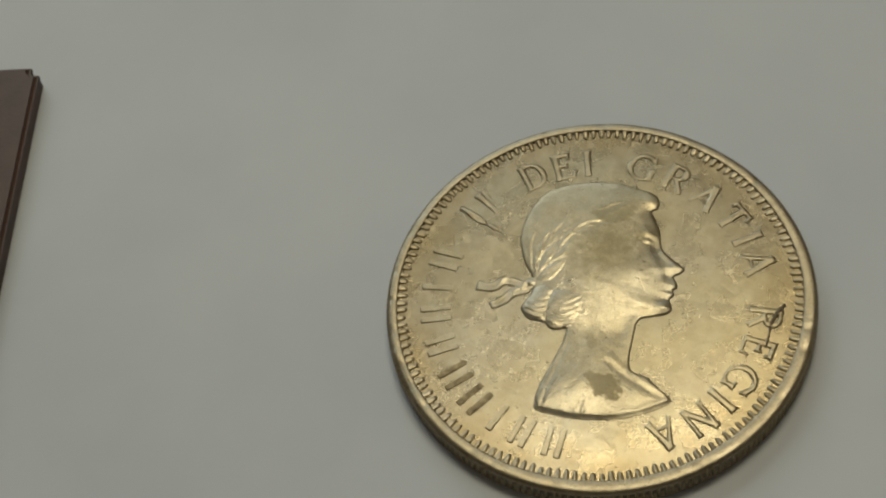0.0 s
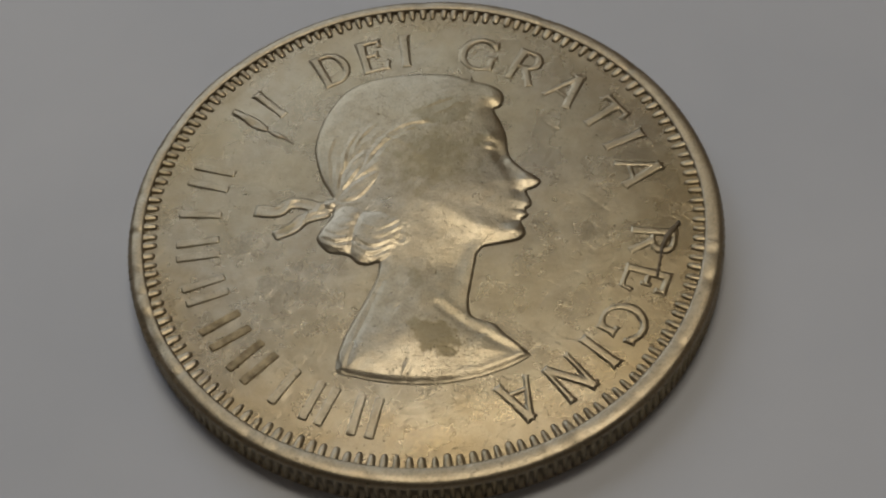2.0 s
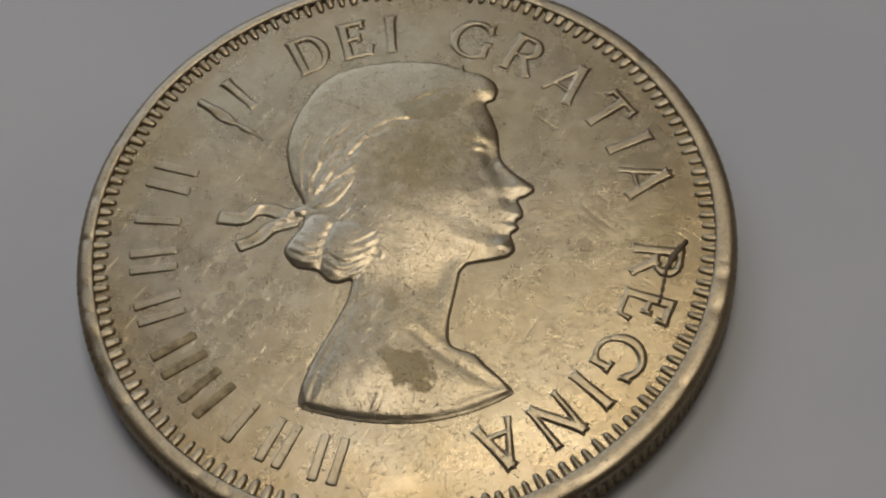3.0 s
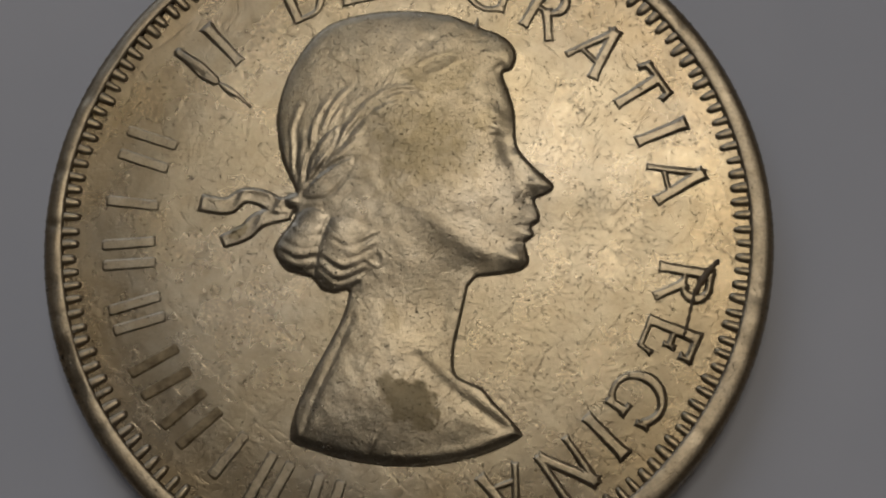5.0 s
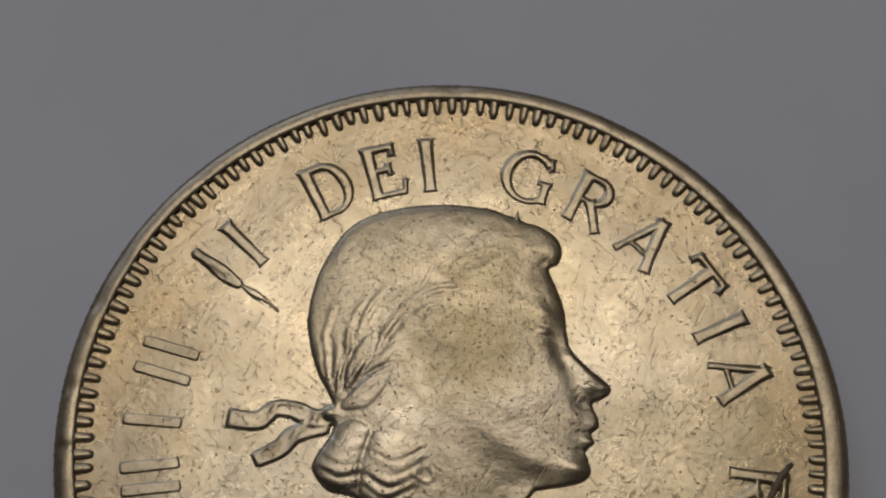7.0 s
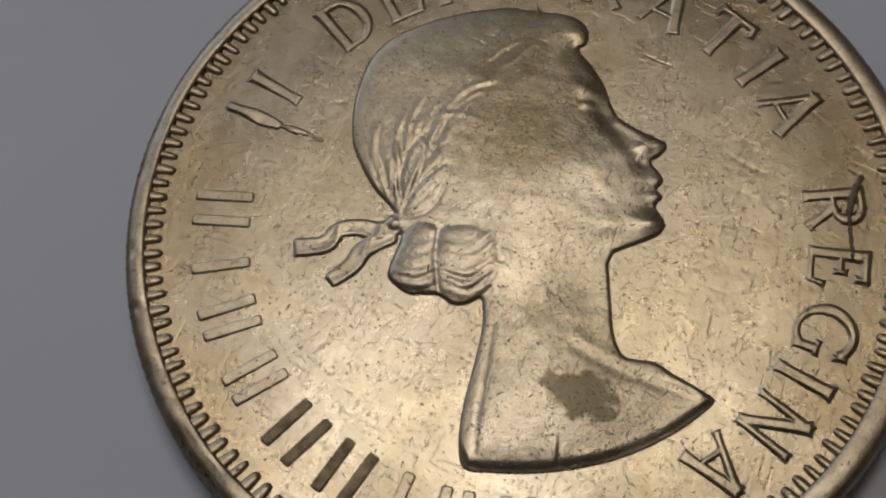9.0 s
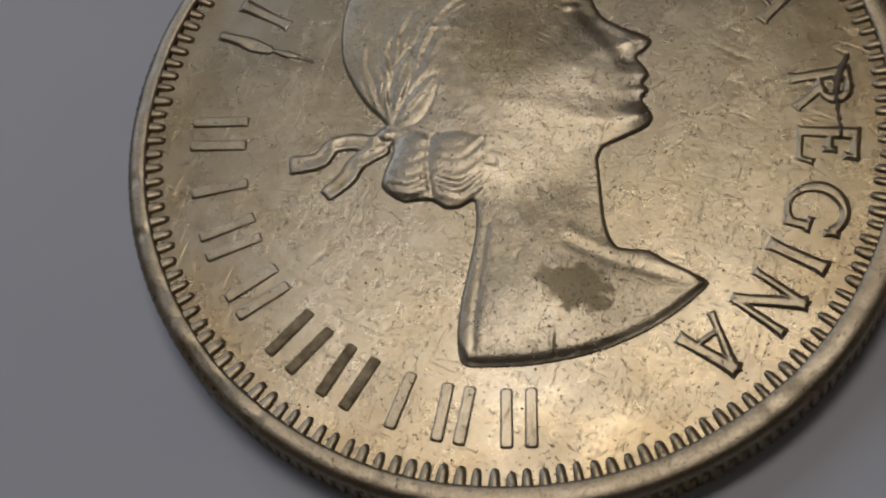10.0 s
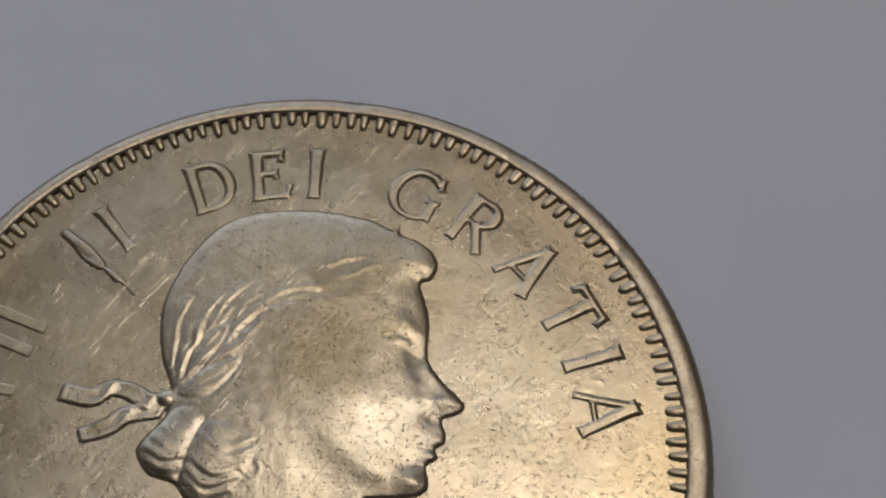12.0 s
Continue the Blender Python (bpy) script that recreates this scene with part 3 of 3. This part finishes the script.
    for roll, soft, arcs in ((left_roll, 0.2, [((-3.8, 0.2), (-3.36, 0.02), (-2.84, 0.1)), ((-4.0, -0.12), (-3.5, -0.38), (-2.92, -0.25)), ((-4.12, -0.47), (-3.62, -0.74), (-2.98, -0.64)), ((-4.05, -0.87), (-3.58, -1.1), (-3.05, -1.04))]),
                             (right_roll, 0.34, [((-2.5, -0.05), (-1.95, -0.3), (-1.2, 0.0)), ((-2.55, -0.36), (-1.85, -0.7), (-1.1, -0.3)), ((-2.78, -0.69), (-2.1, -1.1), (-1.25, -0.75)), ((-2.84, -1.03), (-2.25, -1.45), (-1.45, -1.12)), ((-2.88, -1.38), (-2.2, -1.76), (-1.6, -1.55))])):
        outline = catmull(roll, 4)
        far = distance_to_line(X, Y, outline, True)
        within = inside(X, Y, outline)
        h += np.where(within, 0.06 * (1 - np.exp(-far / soft)), 0) - 0.007 * np.exp(-(far / 0.08) ** 2) * smooth_step(-X, 1.5, 2.2) * smooth_step(e, 0.02, 0.2)
        for k, arc in enumerate(arcs):
            fade = 0.7 + 0.7 * waves(X, Y, 40 + k, 2.6)
            h += 0.020 * fade * ridge(X, Y, arc, 0.08) - 0.018 * fade * ridge(X, Y, [(x + 0.02, y - 0.17) for x, y in arc], 0.07)
            h += 0.005 * ridge(X, Y, [(x + 0.02, y + 0.10) for x, y in arc], 0.04)
    h += 0.010 * waves(X, Y, 60, 6.5) * hump(X, Y, -2.5, -0.6, 1.5, 1.2) * smooth_step(e, 0.05, 0.3)
    # strands that fan out from the knot
    fan = [((-3.86, 1.6), (-4.08, 2.1), (-4.20, 2.75)), ((-3.72, 1.6), (-3.82, 2.4), (-3.95, 3.5)), ((-3.60, 1.6), (-3.52, 2.3), (-3.52, 3.1)), ((-3.50, 1.6), (-3.30, 2.3), (-3.25, 3.6)),
           ((-3.45, 1.5), (-3.1, 2.1), (-2.75, 3.0)), ((-3.95, 2.6), (-3.98, 3.4), (-3.7, 4.4)), ((-3.3, 3.2), (-3.1, 4.0), (-2.7, 4.7)), ((-2.9, 3.6), (-2.6, 4.4), (-2.0, 5.1))]
    for k, (a, b, c) in enumerate(fan):
        h += (0.021 - 0.003 * (k % 3)) * ridge(X, Y, [a, b, c], 0.085) * (0.7 + 0.8 * waves(X, Y, 50 + k, 2.8)) - 0.007 * ridge(X, Y, [(x + 0.14, y) for x, y in (a, b, c)], 0.06)
    # a loose curl under the roll
    h += 0.02 * ridge(X, Y, [(-1.35, -0.9), (-0.95, -1.1), (-0.8, -0.85), (-0.95, -0.6)], 0.06)
    h += 0.03 * hump(X, Y, kx - 0.02, ky - 0.1, 0.26, 0.25)
    # drapery at the chest and the hem along the back of the shoulder
    h += 0.018 * ridge(X, Y, [(0.5, -3.8), (1.45, -4.75), (2.4, -5.45), (3.4, -6.25)], 0.17)
    h -= 0.022 * ridge(X, Y, [(0.3, -4.1), (1.3, -5.05), (2.3, -5.75), (3.2, -6.35)], 0.16)
    h -= 0.02 * ridge(X, Y, [(-1.75, -2.8), (-2.35, -4.3), (-2.95, -5.8), (-3.25, -6.8)], 0.10)
    h += 0.03 * hump(X, Y, -1.0, -6.98, 0.07, 0.38, -18) - 0.02 * hump(X, Y, -0.88, -7.0, 0.06, 0.38, -18)
    # two tiny marks at the foot of the bust
    for x in (-0.35, -0.12, 0.35, 0.52):
        h += 0.02 * hump(X, Y, x, -7.3, 0.04, 0.10, 12)
    hair = smooth_step(Y + 0.55 * X, 1.2, 2.6) * smooth_step(3.0 - X, 0.0, 1.2) * smooth_step(e, 0.05, 0.3)
    h += hair * 0.003 * np.sin(9.0 * (Y * 0.75 - X * 0.66) + 3.0 * waves(X, Y, 15, 1.4)) * (0.6 + 0.6 * waves(X, Y, 16, 1.1))
    h += 0.005 * waves(X, Y, 17, 9.0) * smooth_step(e, 0.05, 0.3)
    h += 0.006 * waves(X, Y, 9, 2.6)
    rng = np.random.RandomState(21)
    for _ in range(90):
        h -= rng.uniform(0.003, 0.010) * hump(X, Y, rng.uniform(-4, 4), rng.uniform(-7, 7.5), rng.uniform(0.05, 0.22), rng.uniform(0.035, 0.06), rng.uniform(0, 180))
    base = 0.058 * smooth_step(e / edge, 0.0, 1.0)
    h = base + 0.62 * (h - base)
    h = np.where(d > 0, np.maximum(h, 0.02 * smooth_step(e, 0, 0.05)), d * 1.2)
    # the two ends of the ribbon, folded once, and the knot that ties them
    for path, half, seed in ((RIBBON_UPPER, 0.32, 2), (RIBBON_LOWER, 0.31, 8)):
        p = catmull(path, 5, False)
        out = (p[-1] - p[-2]) / np.linalg.norm(p[-1] - p[-2])
        g = half - distance_to_line(X, Y, p) + 0.05 * waves(X, Y, seed, 2.6)
        g = np.minimum(g, 0.14 - (X - p[-1][0]) * out[0] - (Y - p[-1][1]) * out[1] + 0.07 * waves(X, Y, seed + 6, 2.6))
        fold = sum(0.028 * hump(X, Y, x, y, 0.12, 0.34, -28) for x, y in path[1:-1:2])
        top = 0.052 + fold - 0.010 * smooth_step(g, 0.10, 0.24) + 0.012 * waves(X, Y, 6, 3.4)
        lift = np.where(g > 0, top * smooth_step(g, 0, 0.11), g * 1.2)
        h = np.maximum(h, lift)
    g = 0.33 - np.hypot(X + 3.80, (Y - 1.10) * 1.1) + 0.02 * waves(X, Y, 12, 3.0)
    h = np.maximum(h, np.where(g > 0, 0.055 * smooth_step(g, 0.0, 0.08) + 0.05 * smooth_step(g, 0.0, 0.3), g * 1.2))
    me = relief_mesh("portrait", X * 1.018 + 0.08, Y, h, h > -0.12, FIELD)
    me.materials.append(portrait_silver)
    ob = new("portrait", me)
    ob.parent = coin
    tagged(ob, "worn raised bust in profile, greyer than the field, with a brown stain")


def build_gouge():
    """A numeral struck flat: a smeared lump with a torn tail."""
    X, Y = np.meshgrid(np.arange(-8.5, -5.1, 0.03), np.arange(4.0, 6.8, 0.03))
    lump = 0.20 - distance_to_line(X, Y, catmull(GOUGE, 5, False)) + 0.10 * waves(X, Y, 5, 3.0)
    h = 0.075 * smooth_step(lump, -0.04, 0.06) * (0.85 + 0.30 * waves(X, Y, 25, 4.5)) - 0.02 * ridge(X, Y, [(-7.5, 5.8), (-7.1, 5.5)], 0.12)
    for points, half, rise in (([(-6.5, 5.22), (-6.1, 4.95), (-5.75, 4.72), (-5.4, 4.40)], 0.09, 0.045), ([(-6.4, 5.0), (-6.0, 4.72), (-5.65, 4.45)], 0.05, 0.025)):
        g = half - distance_to_line(X, Y, catmull(points, 5, False)) + 0.06 * waves(X, Y, len(points) + 30, 4.2)
        lump = np.maximum(lump, g)
        h = np.maximum(h, rise * smooth_step(g, -0.03, 0.05) * (0.9 + 0.4 * waves(X, Y, 35, 5.0)))
    h -= 0.05 * smooth_step(-lump, 0.04, 0.10)
    me = relief_mesh("gouge", X, Y, h, lump > -0.11, FIELD - 0.014)
    me.materials.append(letter_silver)
    ob = new("gouge", me)
    ob.parent = coin
    tagged(ob, "numeral smeared flat by a knock")


def build_scratch():
    """A black scratch cut across two letters of the last word."""
    line = catmull(SCRATCH, 6, False)
    across = np.gradient(line, axis=0)
    across = np.stack([-across[:, 1], across[:, 0]], -1) / np.linalg.norm(across, axis=1)[:, None]
    verts, faces = [], []
    for k, (p, n) in enumerate(zip(line, across)):
        u = k / (len(line) - 1)
        half = 0.06 + 0.09 * math.exp(-((u - 0.22) / 0.16) ** 2) + 0.025 * math.sin(k * 1.9)
        for side, z in ((-1, -0.05), (-0.7, 0.108), (0.7, 0.108), (1, -0.05)):
            verts.append((*(p + n * side * half) * MM, (FIELD + z) * MM))
    for k in range(len(line) - 1):
        faces += [(4 * k + i, 4 * k + i + 1, 4 * k + i + 5, 4 * k + i + 4) for i in range(3)]
    mesh_object("scratch", verts, faces, scratch_black, coin, True, "black tarnished scratch")


build_field()
build_gouge()
build_scratch()
build_rim()
build_teeth()
build_reeds()
put_legend()
build_portrait()


# ---- the dark case beside the coin ----
def build_case():
    case = tagged(new("flat_case"), "dark brown flat case with rounded corners lying on the white tabletop", "case")
    case.matrix_basis = pose(-0.0608, -0.0165, TABLE * MM)
    for name, grow, z0, z1, soft in (("base", -0.00005, 0.0, 0.0007, 0.0001), ("cover", 0.0, 0.0007, 0.0013, 0.00025)):
        bm = bmesh.new()
        box(bm, -0.025 - grow, 0.025 + grow, -0.035 - grow, 0.035 + grow, z0, z1)
        bmesh.ops.bevel(bm, geom=[e for e in bm.edges if abs(e.verts[0].co.z - e.verts[1].co.z) > 1e-5], offset=0.0006, segments=5, affect="EDGES")
        bmesh.ops.bevel(bm, geom=[e for e in bm.edges if min(v.co.z for v in e.verts) > z1 - 1e-5], offset=soft, segments=3, affect="EDGES")
        part(name, bm, case_brown, case)


build_case()
